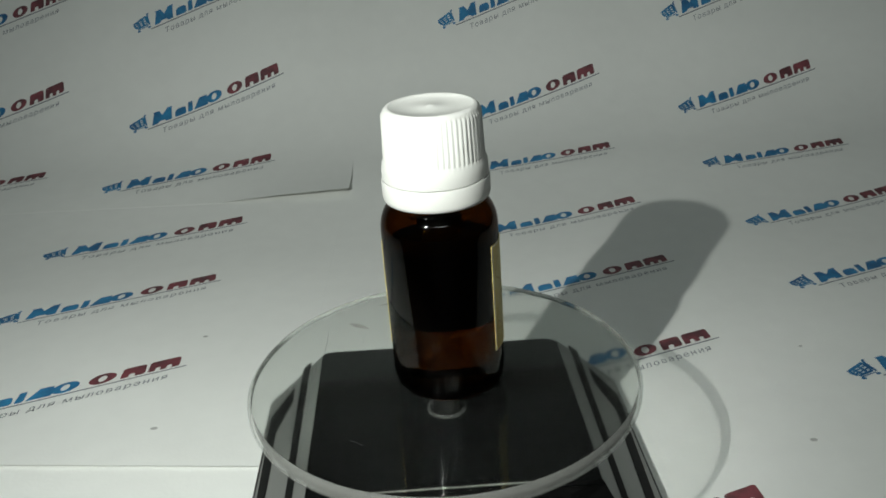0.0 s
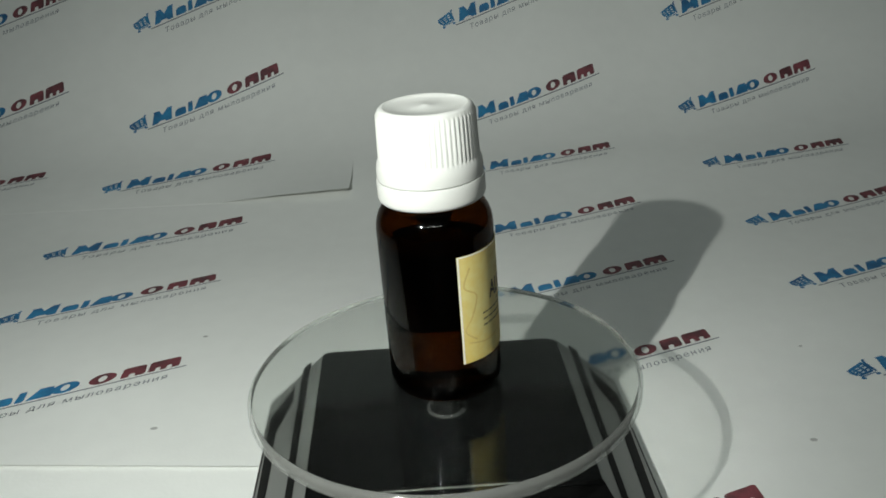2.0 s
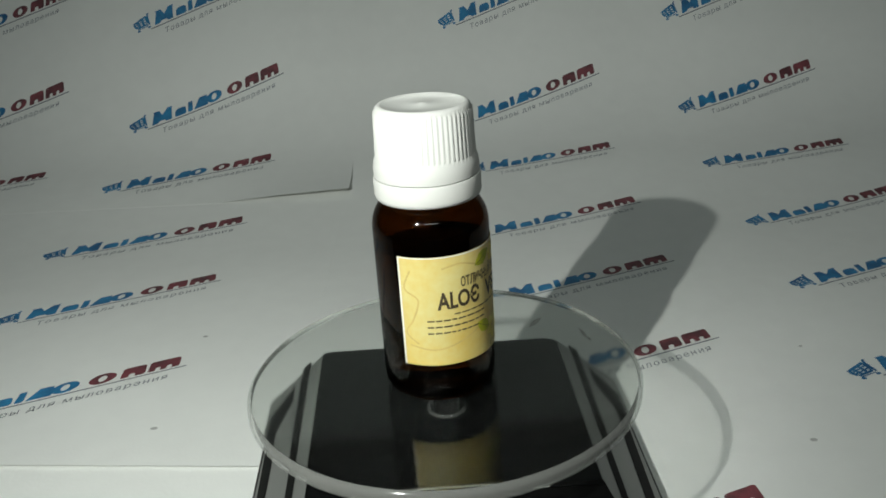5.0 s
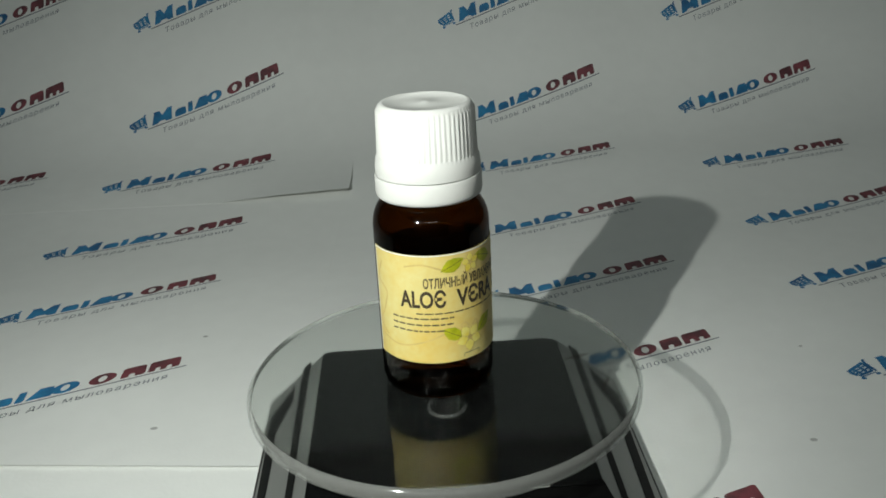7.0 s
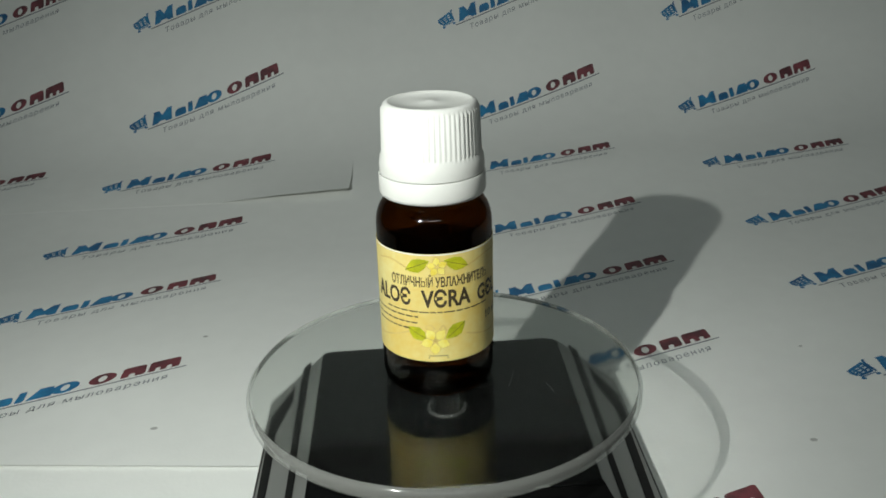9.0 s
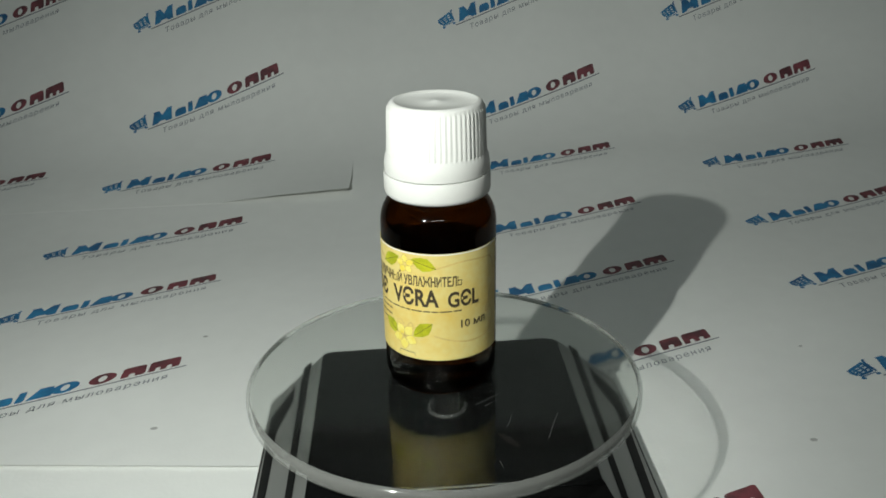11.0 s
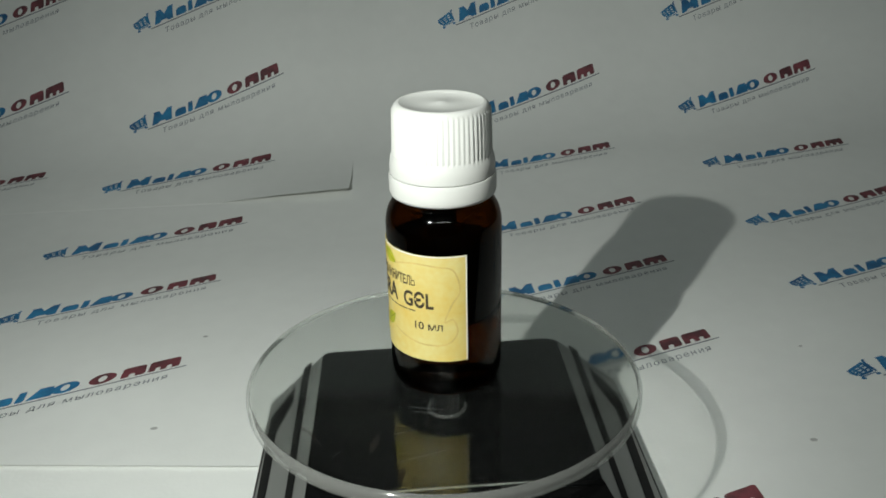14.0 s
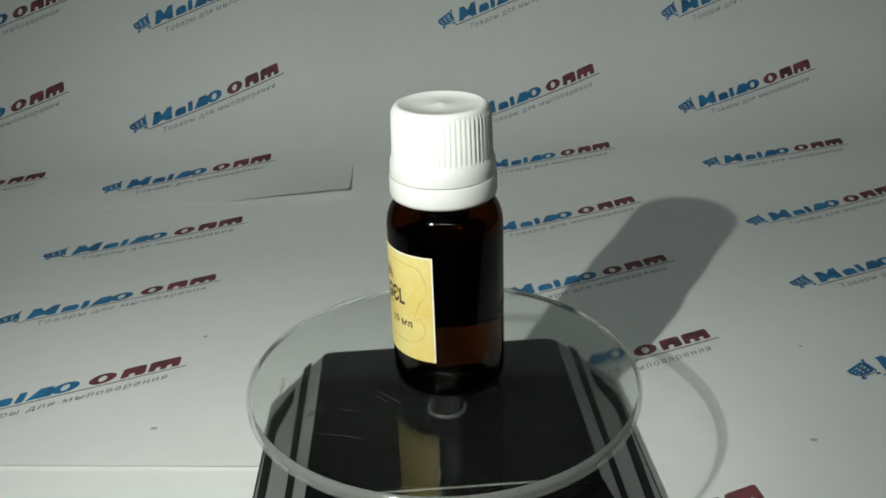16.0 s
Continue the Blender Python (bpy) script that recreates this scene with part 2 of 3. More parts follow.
# ---------------------------------------------------------------- paper sweep
# slope of the paper (radians) at distances along it from the plate's axis
SLOPE_AT = (-1.0, 0.170, 0.232, 0.256, 0.318, 2.0)
SLOPE = (0.0, 0.0, 0.19, 0.21, 0.89, 0.89)
SWEEP_STEP = 0.0005
_s = np.arange(-0.3, 0.95, SWEEP_STEP)
_a = np.interp(_s, SLOPE_AT, SLOPE)
SWEEP_Y = np.concatenate(([0.0], np.cumsum(np.cos(_a[:-1])))) * SWEEP_STEP - 0.3
SWEEP_Z = np.concatenate(([0.0], np.cumsum(np.sin(_a[:-1])))) * SWEEP_STEP


def sweep(s, x, lift=0.0):
    """The point of the paper sweep at s metres along it from the plate's axis and x across it."""
    a = float(np.interp(s, SLOPE_AT, SLOPE))
    y, z = float(np.interp(s, _s, SWEEP_Y)), float(np.interp(s, _s, SWEEP_Z))
    return Vector((x, y - lift * math.sin(a), z + lift * math.cos(a)))


def sheet(name, s0, s1, x0, x1, lift, label, curl=None, skew=0.0):
    """One sheet of paper laid on the sweep; curl(s, x) raises it, skew turns its front edge."""
    bm = bmesh.new()
    ns, nx = 240, 40
    grid = {}
    for side, dz in ((0, 0.0), (1, -0.0001)):
        for i in range(ns + 1):
            for j in range(nx + 1):
                fs, fx = i / ns, j / nx
                x = x0 + (x1 - x0) * fx
                s = s0 + (s1 - s0) * fs + skew * (x - x1) * (1 - fs)
                up = lift + dz + (curl(s, x) if curl else 0.0)
                up += 0.00004 * (1 + noise.noise((x * 9, s * 9, lift * 3000)))
                grid[side, i, j] = bm.verts.new(sweep(s, x, up))
    for i in range(ns):
        for j in range(nx):
            q = [(i, j), (i, j + 1), (i + 1, j + 1), (i + 1, j)]
            bm.faces.new([grid[(0, *k)] for k in q])
            bm.faces.new([grid[(1, *k)] for k in q[::-1]])
    rim = [(0, j) for j in range(nx)] + [(i, nx) for i in range(ns)] + [(ns, j) for j in range(nx, 0, -1)] + [(i, 0) for i in range(ns, 0, -1)]
    for a, b in zip(rim, rim[1:] + rim[:1]):
        bm.faces.new([grid[(1, *a)], grid[(1, *b)], grid[(0, *b)], grid[(0, *a)]])
    bmesh.ops.recalc_face_normals(bm, faces=bm.faces[:])
    holder = thing(name, pose(0, 0, 0), label, "paper sheet", group="printed paper sheets")
    smooth(part("paper", bm, PAPER, holder), 50)

    def height(s, x):
        up = lift + (curl(s, x) if curl else 0.0)
        return up + 0.00004 * (1 + noise.noise((x * 9, s * 9, lift * 3000)))
    return holder, height


# The printed mark, in millimetres along (u) and across (v) its base line; u = 0 at the cart, 83 at the far end.
def cart_shapes():
    low, high = ((1.4, 2.2), (7.4, 2.9)), ((0.2, 6.0), (8.0, 8.6))
    k = [ribbon([high[0], high[1]], 1.35), ribbon([low[0], low[1]], 1.2)]
    for f in (0.0, 0.3, 0.65, 1.0):
        a, b = Vector(low[0]).lerp(Vector(low[1]), f), Vector(high[0]).lerp(Vector(high[1]), f)
        d = (b - a).normalized() * 0.5
        k.append(ribbon([tuple(a + d), tuple(b - d)], 1.25))
    for f in (0.36, 0.68):
        for g, h in ((0.09, 0.22), (0.40, 0.55), (0.75, 0.92)):
            a, b = Vector(low[0]).lerp(Vector(high[0]), f), Vector(low[1]).lerp(Vector(high[1]), f)
            k.append(ribbon([tuple(a.lerp(b, g)), tuple(a.lerp(b, h))], 0.8))
    k += [ribbon([(8.2, 2.0), (8.6, 7.6), (9.0, 9.6), (9.9, 10.2)], 0.9), ribbon([(1.4, 1.2), (7.6, 1.5)], 0.5)]
    for c, h in ((1.6, 0.2), (7.6, 0.4)):
        k.append(outline([(c + 0.9 * math.cos(a * 0.7854), h + 0.75 * math.sin(a * 0.7854)) for a in range(8)]))
    return k


def leaned(points, lean=0.30):
    return outline([(u + lean * v, v) for u, v in points])


def bow(cu, cv, ru, rv, start, end, n=7):
    """Points on an arc of an ellipse, angles in degrees."""
    return [(cu + ru * math.cos(radians(start + (end - start) * i / n)), cv + rv * math.sin(radians(start + (end - start) * i / n))) for i in range(n + 1)]


def block(u0, u1, h, notches=(), deep=2.4, soft=1.2):
    """A leaning block with rounded upper corners and round notches cut into its lower edge; notches: (left, right)."""
    pts = [(u0, 0.4), (u0 + 0.5, 0.0)]
    for a, b in notches:
        pts += [(a, 0.0)] + bow((a + b) / 2, deep - 0.6, (b - a) / 2, 0.6, 180, 0, 4) + [(b, 0.0)]
    pts += [(u1 - 0.3, 0.0), (u1 + 0.3, 0.8)]
    pts += bow(u1 - soft, h - soft, soft, soft, 0, 90, 4) + bow(u0 + soft, h - soft, soft, soft, 90, 180, 4)
    return leaned(pts)


BLUE_SHAPES = cart_shapes() + [
    # a tall block dipped in the middle, a low block, a slim post, a wedge and a ring
    leaned([(10.6, 0), (13.2, 0), (14.6, 1.4), (17.4, 1.4), (18.2, 0), (21.2, 0), (20.9, 8.2), (21.2, 9.2), (18.4, 9.2), (16.0, 5.4), (14.0, 9.2), (10.8, 9.2), (11.3, 8.2)]),
    block(22.9, 28.7, 5.4, soft=1.8), block(29.9, 32.3, 6.9, soft=0.5),
    leaned([(33.2, 0.0), (40.9, 0.0), (40.3, 6.9), (36.0, 6.9)]),
    ring(45.4, 3.5, 4.3, 3.6, 1.35, 2.1, 0.3)]
RED_SHAPES = [ring(56.9, 3.5, 4.3, 3.6, 1.35, 2.1, 0.3), block(61.9, 69.4, 7.0, ((64.4, 66.4),)), block(70.6, 80.6, 7.0, ((72.9, 74.5), (76.6, 78.2)))]
LINE_SHAPES = [outline([(8.0 + i * 5, -1.75), (13.0 + i * 5, -1.75), (13.0 + i * 5, -1.08), (8.0 + i * 5, -1.08)]) for i in range(15)]
TAG_SHAPES = [writing("Товары для мыловарения", 15.0, 76.5, -9.0, -4.4, lean=0.35, bold=-0.006, gap=1.22)]


def printed_mark(holder, height, near, far):
    """One printed mark on a sheet, from the near to the far end of its underline, each (s, x) in millimetres."""
    a, b = Vector((near[1], near[0])), Vector((far[1], far[0]))
    along = (b - a) / 75.0
    up = Vector((-along.y, along.x)) * 0.84

    def place(u, v):
        q = (a + along * (u - 8.0) + up * (v + 1.4)) * 0.001
        return sweep(q.y, q.x, height(q.y, q.x) + 0.00016)
    for name, shapes, mat in (("blue_print", BLUE_SHAPES, INK_BLUE), ("red_print", RED_SHAPES, INK_RED),
                              ("underline", LINE_SHAPES, INK_GREY), ("tagline", TAG_SHAPES, INK_GREY)):
        part(name, flat(shapes, place), mat, holder)


UPPER_FRONT = 0.2215


def lifted_corner(s, x):
    """The near corner of the upper sheet stands off the paper below."""
    back = max(0.0, 1 - (s - UPPER_FRONT) / 0.035)
    a = back * max(0.0, min(1.0, (x + 0.100) / 0.058)) ** 0.35
    return 0.0047 * a * a


def lifted_front(s, x):
    """The front edge of the lower sheet stands a little off the sheet below."""
    return 0.0009 * max(0.0, 1 - (s - 0.0221 + 0.09 * (x + 0.0435)) / 0.03) ** 2


def paper_sweep():
    base, hb = sheet("front_paper_sheet", -0.045, 0.06, -0.30, 0.34, 0.00013, "white printed paper sheet at the front edge of the sweep")
    main, hm = sheet("main_paper_sheet", -0.060, 0.885, -0.050, 0.36, 0.00027, "large white paper sheet with repeated blue and red print, curving up")
    low, hl = sheet("lower_paper_sheet", 0.0221, 0.29, -0.34, -0.0435, 0.00040, "white paper sheet with repeated blue and red print lying flat", lifted_front, skew=-0.09)
    top, ht = sheet("upper_paper_sheet", UPPER_FRONT, 0.885, -0.40, -0.0403, 0.00053, "white printed paper sheet with a lifted corner", lifted_corner)
    for near, far in (((345.2, 15.4), (373.0, 84.5)), ((284.5, 22.0), (312.2, 90.3)), ((239.5, 24.5), (256.5, 90.1)), ((175.8, 22.2), (202.3, 91.7)),
                      ((113.7, 22.8), (141.2, 90.8)), ((53.0, 21.0), (80.1, 89.5)), ((-27.2, 10.5), (-0.2, 78.8)),
                      ((343.5, 137.0), (370.0, 205.5)), ((284.4, 137.9), (308.5, 205.6)), ((233.9, 137.3), (248.8, 204.1)), ((173.9, 139.8), (200.5, 208.5)),
                      ((113.8, 135.8), (141.2, 203.7)), ((52.6, 130.3), (80.0, 198.2))):
        printed_mark(main, hm, near, far)
    for sheet_, up, s, x, d in ((low, hl, 0.0985, -0.0815, 0.0007), (low, hl, 0.0440, -0.0845, 0.0008), (low, hl, 0.0470, -0.0560, 0.0005), (main, hm, 0.0230, 0.0976, 0.0008), (main, hm, 0.0720, 0.1130, 0.0005)):
        part("speck", flat([outline([(d * math.cos(k * 1.047) * 1.4, d * math.sin(k * 1.047)) for k in range(6)])],
                           lambda u, v: sweep(s + v, x + u, up(s + v, x + u) + 0.00012)), SPECK, sheet_)
    for near, far in (((174.8, -157.6), (201.2, -85.1)), ((116.0, -153.3), (144.1, -85.4)), ((52.0, -151.5), (79.4, -83.6))):
        printed_mark(low, hl, near, far)
    for near, far in (((351.9, -150.7), (382.0, -81.0)), ((290.1, -148.8), (321.5, -78.6)), ((237.6, -151.6), (260.4, -79.8)),
                      ((344.0, -267.0), (372.6, -197.6)), ((286.5, -263.5), (316.8, -193.6)), ((235.0, -257.0), (254.4, -192.0))):
        printed_mark(top, ht, near, far)


# ---------------------------------------------------------------- turntable
def turned(points, degrees=1.7):
    c, n = math.cos(radians(degrees)), math.sin(radians(degrees))
    return [(0.001 * (x * c - y * n), 0.001 * (x * n + y * c)) for x, y in points]


BASE_TOP = 0.0302
DROP = 0.0303


def pyramid():
    """The base: a flat top, four sloping sides and a low upright skirt."""
    top = turned([(-30.3, -29.8), (30.0, -29.8), (30.0, 27.6), (-30.3, 27.6)])
    low = turned([(-49.4, -50.0), (51.0, -50.0), (51.0, 49.0), (-49.4, 49.0)])
    bm = bmesh.new()
    rows = [[bm.verts.new((x, y, z)) for x, y in o] for o, z in ((low, 0.0010), (low, BASE_TOP - 0.88 * DROP), (top, BASE_TOP))]
    for a, b in zip(rows, rows[1:]):
        for i in range(4):
            k = (i + 1) % 4
            bm.faces.new((a[i], a[k], b[k], b[i]))
    bm.faces.new(rows[0][::-1])
    bm.faces.new(rows[-1])
    bmesh.ops.recalc_face_normals(bm, faces=bm.faces[:])
    bmesh.ops.bevel(bm, geom=bm.edges[:], offset=0.0006, segments=2, affect="EDGES", profile=0.6)
    return bm


def on_side(k, points):
    """A thin strip on a sloping side (k = -1 or 1); points: share of the drop and distance along the side."""
    run = 21.7 if k < 0 else 23.8
    edge = -30.3 if k < 0 else 30.0
    n = Vector((k * DROP * 1000, 0, run)).normalized()
    bm = bmesh.new()
    rows = []
    for up in (-0.2, 0.12):
        ring_ = []
        for f, y in points:
            q = Vector((edge + k * run * f, y, 0)) + n * up
            (x2, y2), = turned([(q.x, q.y)])
            ring_.append(bm.verts.new((x2, y2, BASE_TOP - DROP * f + q.z * 0.001)))
        rows.append(ring_)
    m = len(points)
    bm.faces.new(rows[0])
    bm.faces.new(rows[1])
    for i in range(m):
        j = (i + 1) % m
        bm.faces.new((rows[0][i], rows[0][j], rows[1][j], rows[1][i]))
    bmesh.ops.recalc_face_normals(bm, faces=bm.faces[:])
    bmesh.ops.triangulate(bm, faces=[f for f in bm.faces if len(f.verts) > 4])
    return bm


def front_cover():
    """The black cover on the sloping front side."""
    bm = bmesh.new()
    pts = [(-30.2, -0.03), (29.9, -0.03), (46, 0.84), (-46, 0.84)]
    rows = []
    for up in (-0.2, 0.25):
        rows.append([bm.verts.new((*turned([(x, -29.8 - 23.1 * f - up * 0.8)])[0], BASE_TOP - DROP * f + up * 0.0006)) for x, f in pts])
    bm.faces.new(rows[0])
    bm.faces.new(rows[1])
    for i in range(4):
        j = (i + 1) % 4
        bm.faces.new((rows[0][i], rows[0][j], rows[1][j], rows[1][i]))
    bmesh.ops.recalc_face_normals(bm, faces=bm.faces[:])
    return bm


def plate_faces(r, th):
    """The upper and lower faces of the clear plate; its rim closes it."""
    bm = lathe([(0, 0), (r * 0.5, 0), (r, 0)], 160)
    low = lathe([(0, -th), (r * 0.5, -th), (r, -th)], 160)
    me = bpy.data.meshes.new("lower_face")
    low.to_mesh(me)
    low.free()
    bm.from_mesh(me)
    bpy.data.meshes.remove(me)
    for f in bm.faces:
        f.normal_update()
        if (f.normal.z > 0) != (f.calc_center_median().z > -th / 2):
            f.normal_flip()
    return bm


def turntable():
    t = thing("display_turntable", pose(0, 0, 0), "black and silver display turntable with a clear round plate", "turntable")
    base = part("base", pyramid(), SILVER, t, "silver-grey plastic base with sloping sides")
    part("solar_panel", prism(turned([(-30.2, 26.2), (-29.6, 27.3), (-28.4, 27.75), (26.6, 27.75), (28.8, 27.0), (29.8, 25.0), (29.9, -30.0), (-30.4, -30.0)]), BASE_TOP + 0.0001, BASE_TOP + 0.0006, 0.0002), BLACK, t, "flat black solar panel")
    # bright strip stands in for the light caught on the panel's front edge
    part("painted_glint", prism(turned([(-25.0, -29.9), (19, -29.9), (19, -29.65), (-25.0, -29.65)]), BASE_TOP + 0.0004, BASE_TOP + 0.0008), EDGE_GLINT, t, "thin bright strip for the glint on the panel edge")
    part("front_panel", front_cover(), GROOVE, t, "black front cover")
    for k, inner, outer in ((-1, (0.29, 0.19), (0.75, 0.63)), (1, (0.27, 0.18), (0.67, 0.52))):
        part("inner_groove", on_side(k, [(0.19, 34.2), (0.31, 37.2), (inner[0], -29.5), (inner[1], -29.0)]), GROOVE, t)
        part("outer_groove", on_side(k, [(0.42, 33.6), (0.79, 37.0), (0.80, 30.0), (outer[0], -32.0), (outer[1], -31.0), (0.63, 22.5), (0.41, 26.0)]), GROOVE, t)
        part("edge_seam", on_side(k, [(0.835, 40.0), (0.85, 40.0), (0.85, -34.0), (0.835, -34.0)]), GROOVE, t)
    for x in (-42, 45):
        for y in (-38, 38):
            part("foot", prism(turned([(x + 4 * math.cos(a * 0.5236), y + 4 * math.sin(a * 0.5236)) for a in range(12)]), 0.0007, 0.0010), GROOVE, t)
    hub = smooth(part("hub", lathe([(0.0030, 0.0), (0.0036, 0.0), (0.0037, 0.0007), (0.0037, 0.0011), (0.0038, 0.0060), (0.0045, 0.0064), (0.0045, 0.0066), (0.0030, 0.0066)], 48, True), HUB_CLEAR, t, "clear plastic drive hub"))
    axle = smooth(part("axle", lathe([(0.0, 0.0), (0.0029, 0.0), (0.0029, 0.0065), (0.0, 0.0065)], 32), GROOVE, hub, "black drive axle"))
    smooth(part("hub_flange", lathe([(0.0038, 0.0001), (0.0044, 0.0001), (0.0046, 0.0004), (0.0044, 0.0008), (0.0039, 0.0009)], 48, True), HUB_RING, hub, "pale lower ring"))
    hub.location = (0, -0.0016, BASE_TOP + 0.0006)
    r, th = 0.0443, 0.0031
    plate = part("plate", plate_faces(r - 0.0010, th), CLEAR, t, "clear round acrylic plate")
    smooth(plate, 30)
    plate.visible_shadow = False
    # thin grey disc added inside the plate to cast its faint shadow
    part("shadow_disc", lathe([(0, -th * 0.5), (r * 0.5, -th * 0.5), (r - 0.0011, -th * 0.5)], 160), PLATE_SHADE, plate)
    edge = smooth(part("plate_edge", lathe([(r - 0.00096, -th), (r - 0.0004, -th), (r - 0.0001, -th + 0.0001), (r, -th + 0.0004), (r, -0.0011), (r - 0.0001, -0.0008), (r - 0.0007, -0.0001), (r - 0.00096, 0)], 160, True), RIM, plate, "grey polished rim"), 50)
    # dark rings that paint the internal reflection seen along the rim's two arrises
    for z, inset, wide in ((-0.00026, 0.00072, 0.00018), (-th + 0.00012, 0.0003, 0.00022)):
        reflection_line = [(r - inset - wide, z - 0.0001), (r - inset, z - 0.0001), (r - inset, z + 0.0001), (r - inset - wide, z + 0.0001)]
        part("reflection_line", lathe(reflection_line, 160, True), RIM_REFLECTION, plate)
    # scuffs on the plate's upper face, in millimetres
    for path in ([(24.6, -10.2), (23.9, -8.0), (22.8, -5.9)], [(33.6, -8.3), (31.8, -4.2), (30.0, 0.7)], [(14.6, -7.2), (15.4, -3.4), (15.9, 0.0)],
                 [(20.6, -9.9), (20.3, -9.5)], [(30.2, -20.4), (31.9, -21.5)], [(26.4, -25.2), (27.3, -24.6)], [(16.4, -6.4), (17.0, -2.8)], [(6.0, 30.6), (9.4, 29.8)]):
        part("scuff", flat([ribbon(path, 0.09)], lambda u, v: Vector((u * 0.001, v * 0.001, 0.00003))), SCRATCH, plate)
    # greasy smears that dull the plate's shadow
    for path, wide in (([(30.8, -14.3), (24.4, -13.0)], 0.9), ([(22.6, -27.8), (27.2, -25.0)], 0.5), ([(21.6, -28.9), (23.6, -27.9)], 0.4)):
        part("smear", flat([leaf(*path[0], *path[-1], wide)], lambda u, v: Vector((u * 0.001, v * 0.001, 0.00002))), SMEAR, plate)
    return t, plate


# ---------------------------------------------------------------- bottle
BODY_R = 0.01225


def bottle_body():
    # outer wall from the foot to the neck's mouth, then the hollow above the filling
    outer = [(0, 0.0006), (0.0085, 0.0004), (0.0094, 0.0), (0.0102, 0.0001), (0.0112, 0.0005), (0.0118, 0.0013), (0.01216, 0.0024), (BODY_R, 0.0036),
             (BODY_R, 0.012), (BODY_R, 0.024), (BODY_R, 0.0366), (0.01218, 0.0378), (0.01196, 0.0391), (0.01150, 0.0404), (0.01080, 0.0416), (0.0099, 0.0426), (0.0090, 0.0433),
             (0.0086, 0.0442), (0.0085, 0.052), (0.0085, 0.0566), (0, 0.0566)]
    return lathe(outer, 128)


def bottle_hollow():
    inner = [(0, 0.0330), (0.0109, 0.0330), (0.0111, 0.0333), (0.0111, 0.0370), (0.0106, 0.0390), (0.0095, 0.0407), (0.0081, 0.0419), (0.0070, 0.0432), (0.0066, 0.046), (0.0066, 0.0560), (0, 0.0560)]
    bm = lathe(inner, 96)
    bmesh.ops.reverse_faces(bm, faces=bm.faces[:])
    return bm


def on_label(lift):
    def place(u, v):
        a = u / 12.25 - math.pi / 2
        r = BODY_R + lift
        return Vector((r * math.cos(a), r * math.sin(a), v * 0.001))
    return place


def arc(deg):
    return radians(deg) * 12.25


def leaf(u0, v0, u1, v1, width):
    a, b = Vector((u0, v0)), Vector((u1, v1))
    d = b - a
    n = Vector((-d.y, d.x)).normalized() * width
    side = [(0.0, 0.0), (0.18, 0.55), (0.42, 1.0), (0.68, 0.8), (0.88, 0.35), (1.0, 0.0)]
    pts = [a + d * k + n * w for k, w in side] + [a + d * k - n * w for k, w in side[-2:0:-1]]
    return outline(pts)


def blossom(cu, cv, size, turn):
    out = []
    for i in range(5):
        a = turn + i * 2 * math.pi / 5
        c, n = math.cos(a), math.sin(a)
        out.append(leaf(cu + c * size * 0.12, cv + n * size * 0.12, cu + c * size, cv + n * size, size * 0.36))
    return out


def curl_line(points, n=10):
    """A smooth line through a few points."""
    out = []
    p = [points[0]] + list(points) + [points[-1]]
    for i in range(1, len(p) - 2):
        a, b, c, d = (Vector(q) for q in p[i - 1:i + 3])
        for k in range(n):
            t = k / n
            out.append(tuple(0.5 * ((2 * b) + (c - a) * t + (2 * a - 5 * b + 4 * c - d) * t * t + (3 * b - a - 3 * c + d) * t ** 3)))
    return out + [tuple(points[-1])]


def bars(u0, u1, v, height, seed, words=5):
    """A line of writing too small to read, as bars of word length."""
    rnd = random.Random(seed)
    cuts = [rnd.uniform(0.7, 1.5) for _ in range(words)]
    out, u, total = [], u0, sum(cuts)
    for c in cuts:
        w = (u1 - u0) * c / total
        out.append(outline([(u, v), (u + w - 0.3, v), (u + w - 0.3, v + height), (u, v + height)]))
        u += w
    return out


LABEL_LEFT, LABEL_RIGHT, LABEL_LOW, LABEL_HIGH = -102.6, 112.0, 9.54, 33.82


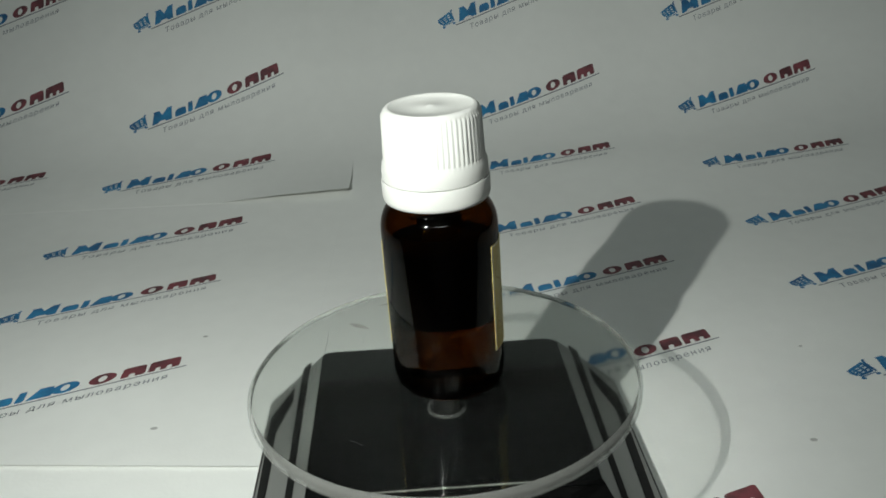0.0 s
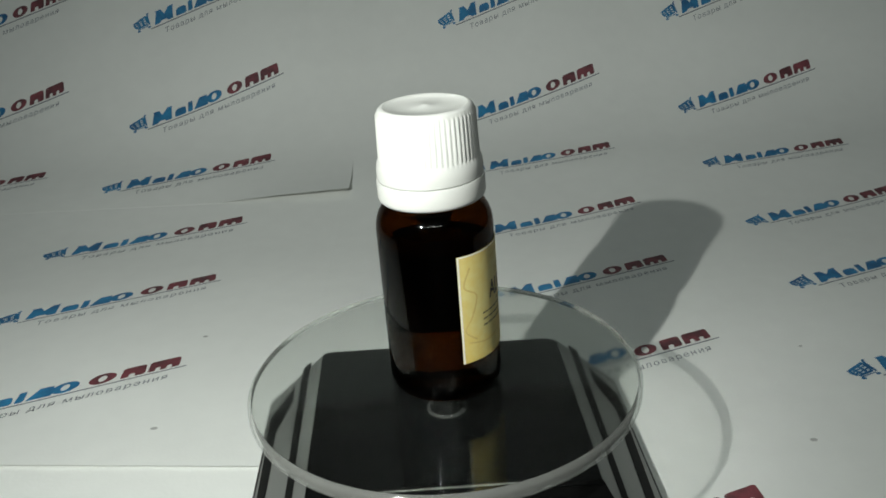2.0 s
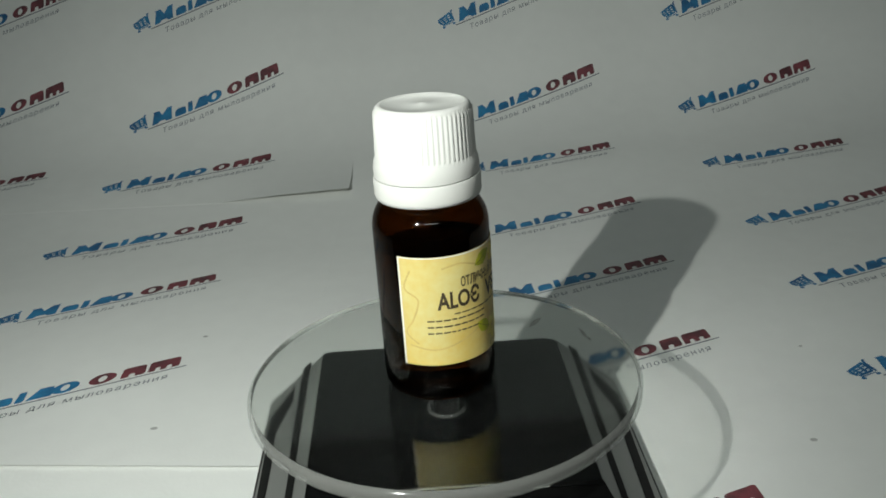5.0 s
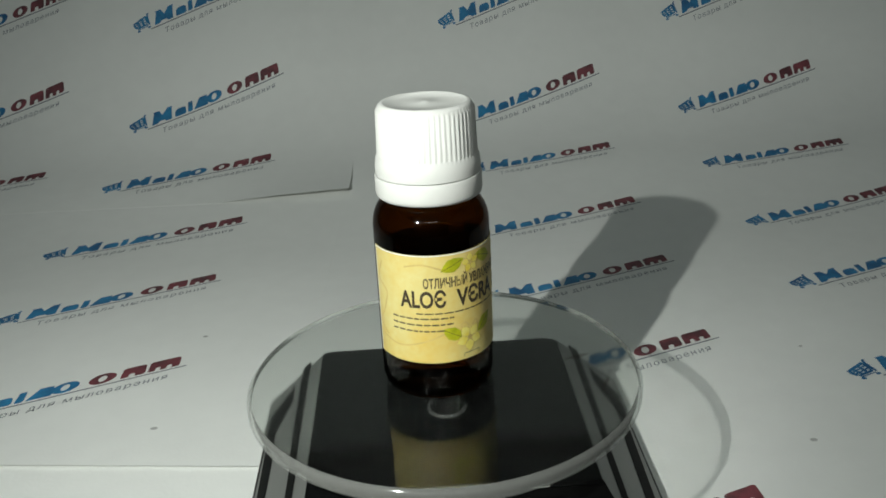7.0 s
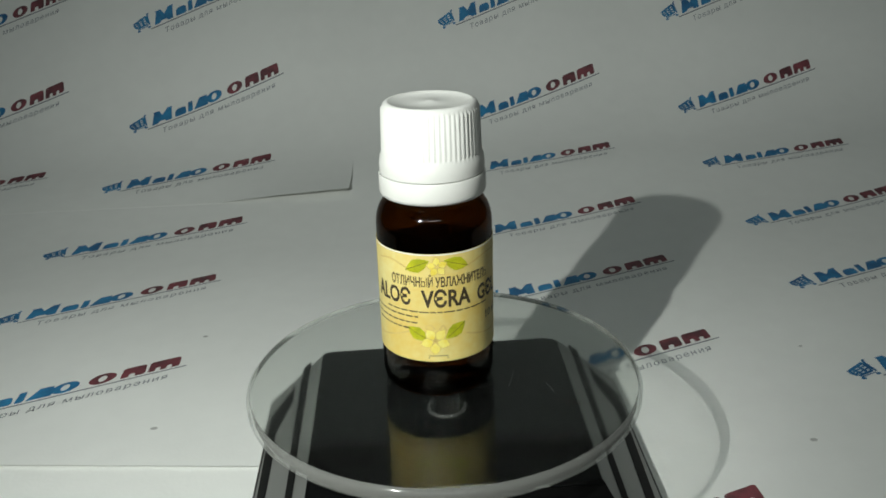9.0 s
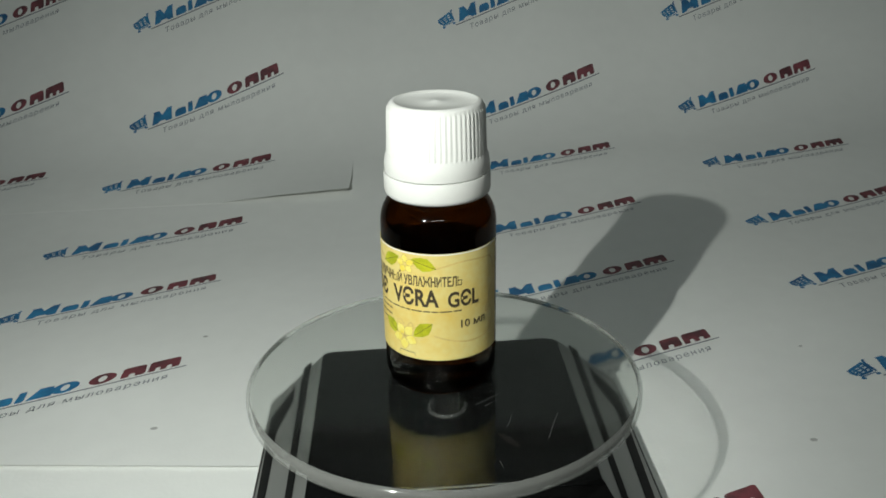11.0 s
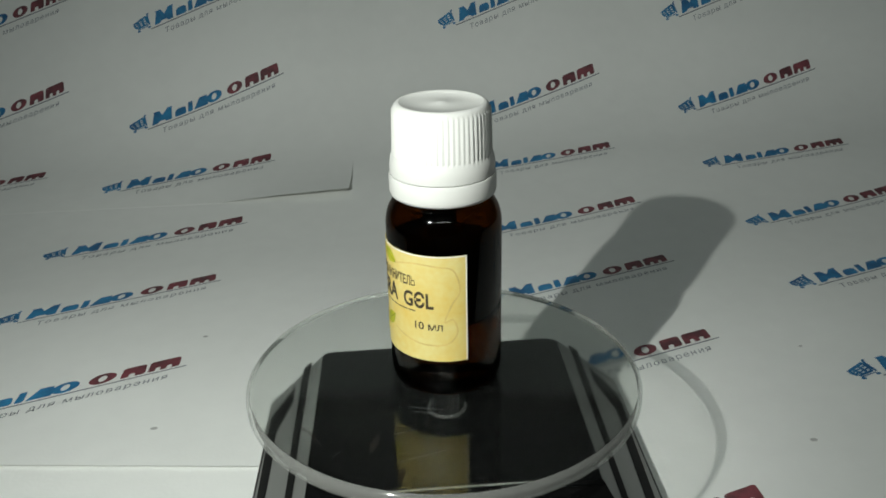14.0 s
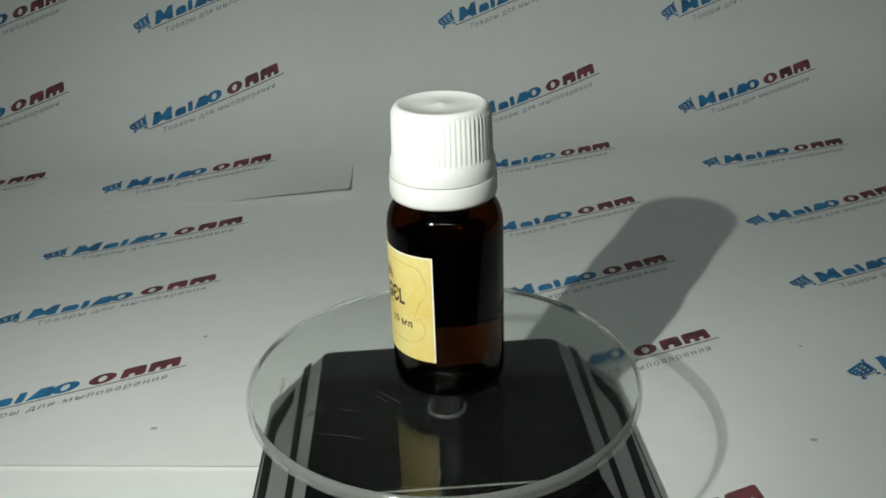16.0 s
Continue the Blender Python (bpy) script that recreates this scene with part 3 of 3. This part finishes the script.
def bottle_label(owner):
    steps = 72
    bm = bmesh.new()
    cols = []
    for i in range(steps + 1):
        u = arc(LABEL_LEFT + (LABEL_RIGHT - LABEL_LEFT) * i / steps)
        cols.append([bm.verts.new(on_label(l)(u, v)) for l, v in ((0.00004, LABEL_LOW), (0.00014, LABEL_LOW), (0.00014, LABEL_HIGH), (0.00004, LABEL_HIGH))])
    for a, b in zip(cols, cols[1:]):
        for k in range(4):
            bm.faces.new((a[k], b[k], b[(k + 1) % 4], a[(k + 1) % 4]))
    bm.faces.new(cols[0])
    bm.faces.new(cols[-1][::-1])
    bm.normal_update()
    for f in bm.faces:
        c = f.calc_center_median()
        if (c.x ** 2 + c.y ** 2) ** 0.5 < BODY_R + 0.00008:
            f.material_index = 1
    bmesh.ops.recalc_face_normals(bm, faces=bm.faces[:])
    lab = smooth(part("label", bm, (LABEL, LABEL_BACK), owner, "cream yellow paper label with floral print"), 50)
    flatly = on_label(0.00018)
    higher = on_label(0.00022)

    def printed(name, shapes, mat, over=False, label=""):
        part(name, flat(shapes, higher if over else flatly, 0.9), mat, lab, label)
    lo, hi = LABEL_LOW, LABEL_HIGH
    l, r = arc(LABEL_LEFT), arc(LABEL_RIGHT)
    printed("paper_margin", [outline([(l, lo), (l + 0.45, lo), (l + 0.45, hi), (l, hi)]), outline([(r - 0.3, lo), (r, lo), (r, hi), (r - 0.3, hi)]),
                             outline([(l + 0.46, hi - 0.3), (r - 0.31, hi - 0.3), (r - 0.31, hi), (l + 0.46, hi)])], LABEL_EDGE)
    for text, a, b, z0, z1 in (("ALOЄ", -66, -20.9, 22.2, 26.3), ("VЄRA", -10.5, 38.5, 22.0, 26.2), ("GЄL", 47, 79.5, 21.8, 25.6)):
        printed("title_word", [writing(text, arc(a), arc(b), z0, z1, bold=0.028)], TEXT_INK, True)
    printed("heading", [writing("ОТЛИЧНЫЙ УВЛАЖНИТЕЛЬ", arc(-42), arc(61), 26.6, 29.5, bold=0.028)], TEXT_SOFT, True)
    printed("volume", [writing("10 мл", arc(59.7), arc(87.9), 16.9, 18.7, bold=0.01)], TEXT_INK, True)
    printed("small_print", bars(arc(-50), arc(62), 20.8, 0.30, 3, 12), TEXT_SOFT)
    for k, (z, e) in enumerate(((19.6, -12.5), (18.2, -13.5), (16.8, -22.0))):
        printed("small_print", bars(arc(-76.5), arc(e), z, 0.36, 10 + k, 8), TEXT_SOFT)
    for a, b, c, d in ((-25.0, 30.2, -1.5, 32.4), (36.5, 30.6, 12.0, 32.4), (-25.5, 17.2, -4.0, 14.6), (32.0, 18.2, 12.0, 14.8)):
        printed("leaf", [leaf(arc(a), b, arc(c), d, 1.5)], LEAF)
        printed("leaf_vein", [ribbon([(arc(a + (c - a) * k), b + (d - b) * k) for k in (0.0, 0.3, 0.6, 0.9)], 0.16)], LEAF_DARK, True)
    printed("blossom", blossom(arc(5.6), 31.1, 2.2, 0.4), PETAL, True)
    printed("blossom", blossom(arc(2.0), 14.4, 3.2, 0.9), PETAL, True)
    for cu, cv, size, turn in ((5.6, 31.1, 2.2, 0.4), (2.0, 14.4, 3.2, 0.9)):
        for pts, _ in blossom(arc(cu), cv, size, turn):
            part("petal_outline", flat([ribbon(pts + pts[:1], 0.10)], on_label(0.00025), 0.9), SWIRL, lab)
    printed("blossom_heart", [outline([(arc(2.0) + 0.45 * math.cos(a * 0.7854), 14.5 + 0.45 * math.sin(a * 0.7854)) for a in range(8)])], SWIRL, True)
    printed("bracket", [ribbon([(arc(-4.6), 10.2), (arc(-4.6), 10.9), (arc(13.5), 10.9), (arc(13.5), 10.2)], 0.18)], TEXT_SOFT)
    for pts in ([(-95, 14.2), (-70, 13.2), (-45, 14.4), (-24, 16.2)], [(-90, 31), (-97, 27), (-84, 24.5), (-90, 20), (-98, 17), (-86, 14.5)],
                [(33, 15.4), (50, 14.2), (70, 13.4), (92, 13.8), (102, 16.4), (98, 19.5), (90, 19.0), (97, 23), (105, 26), (99, 30.6), (84, 31.5), (60, 31.8), (36, 30.6)],
                [(-4, 16.6), (-7, 17.6), (-2, 18.0), (2, 17.0)], [(6, 17.0), (10, 17.9), (13, 16.6)], [(-60, 31.2), (-42, 31.8), (-24, 30.6)]):
        printed("swirl", [ribbon(curl_line([(arc(a), z) for a, z in pts]), 0.34)], SWIRL_SOFT)


def bottle_cap(owner):
    n = 240
    ribs = {4, 5}

    def ripple(i, j, r):
        return r + (0.00019 if i % 4 < 2 else 0.0) if j in ribs else r
    prof = [(0.0108, 0.0481), (0.0109, 0.0495), (0.0107, 0.0512), (0.01030, 0.0520), (0.01014, 0.0522), (0.00985, 0.0610), (0.0097, 0.0613), (0.0096, 0.0618), (0.0091, 0.0623),
            (0.0086, 0.0624), (0.0083, 0.06236), (0.0080, 0.06210), (0.0040, 0.06204), (0.0012, 0.06206), (0.0007, 0.06230), (0.0, 0.06234)]
    cap = smooth(part("cap", lathe(prof, n, False, ripple), CAP, owner, "white ribbed plastic screw cap"), 55)
    smooth(part("tamper_ring", lathe([(0.0098, 0.0434), (0.0105, 0.0433), (0.0109, 0.0436), (0.0111, 0.0443), (0.0111, 0.0475), (0.01095, 0.0479), (0.0098, 0.0479)], 120, True), CAP, cap), 50)
    smooth(part("cap_seat", lathe([(0.0088, 0.0440), (0.0098, 0.0440), (0.0098, 0.0500), (0.0088, 0.0500)], 96, True), CAP, cap), 50)


def dropper_bottle():
    b = thing("glass_bottle", pose(0, 0, PLATE_Z), "small amber glass bottle with white cap and yellow label", "bottle")
    smooth(part("body", bottle_body(), AMBER, b, "dark amber glass body"), 50)
    smooth(part("headspace", bottle_hollow(), CAVITY, b), 50)
    smooth(part("liquid", lathe([(0, 0.0018), (0.0096, 0.0018), (0.0108, 0.0026), (0.0111, 0.0040), (0.0111, 0.0327), (0, 0.0327)], 96), LIQUID, b, "clear liquid up to the shoulder"), 50)
    bottle_label(b)
    bottle_cap(b)
    return b


# ---------------------------------------------------------------- motion of plate and bottle
TURN = (13.646, -145.17, 0.449, 10.022, 2.032, -6.941)
TILT = pose(0, 0, 0, -math.degrees(0.024), math.degrees(0.015), 0)


def turn_at(t):
    s = (t - 8) / 8
    return sum(c * s ** k for k, c in enumerate(TURN))


PLATE_TILT = pose(0, 0, 0, -math.degrees(0.0251), math.degrees(0.0069), 0)
AXLE = Vector((-0.0003, 0.0012, 0.0))


def motions():
    times = [i * 0.5 for i in range(33)]
    spin, ride = [], []
    for t in times:
        turn = pose(0, 0, 0, 0, 0, turn_at(t))
        spin.append((t, pose(0, 0, PLATE_Z) @ turn @ PLATE_TILT @ Matrix.Translation(turn.inverted() @ AXLE)))
        ride.append((t, pose(0, 0, PLATE_Z) @ turn @ TILT @ pose(-0.00141, 0.00038, 0.00005)))
    walk(plate, spin)
    walk(bottle, ride)


room()
paper_sweep()
stand, plate = turntable()
bottle = dropper_bottle()
motions()
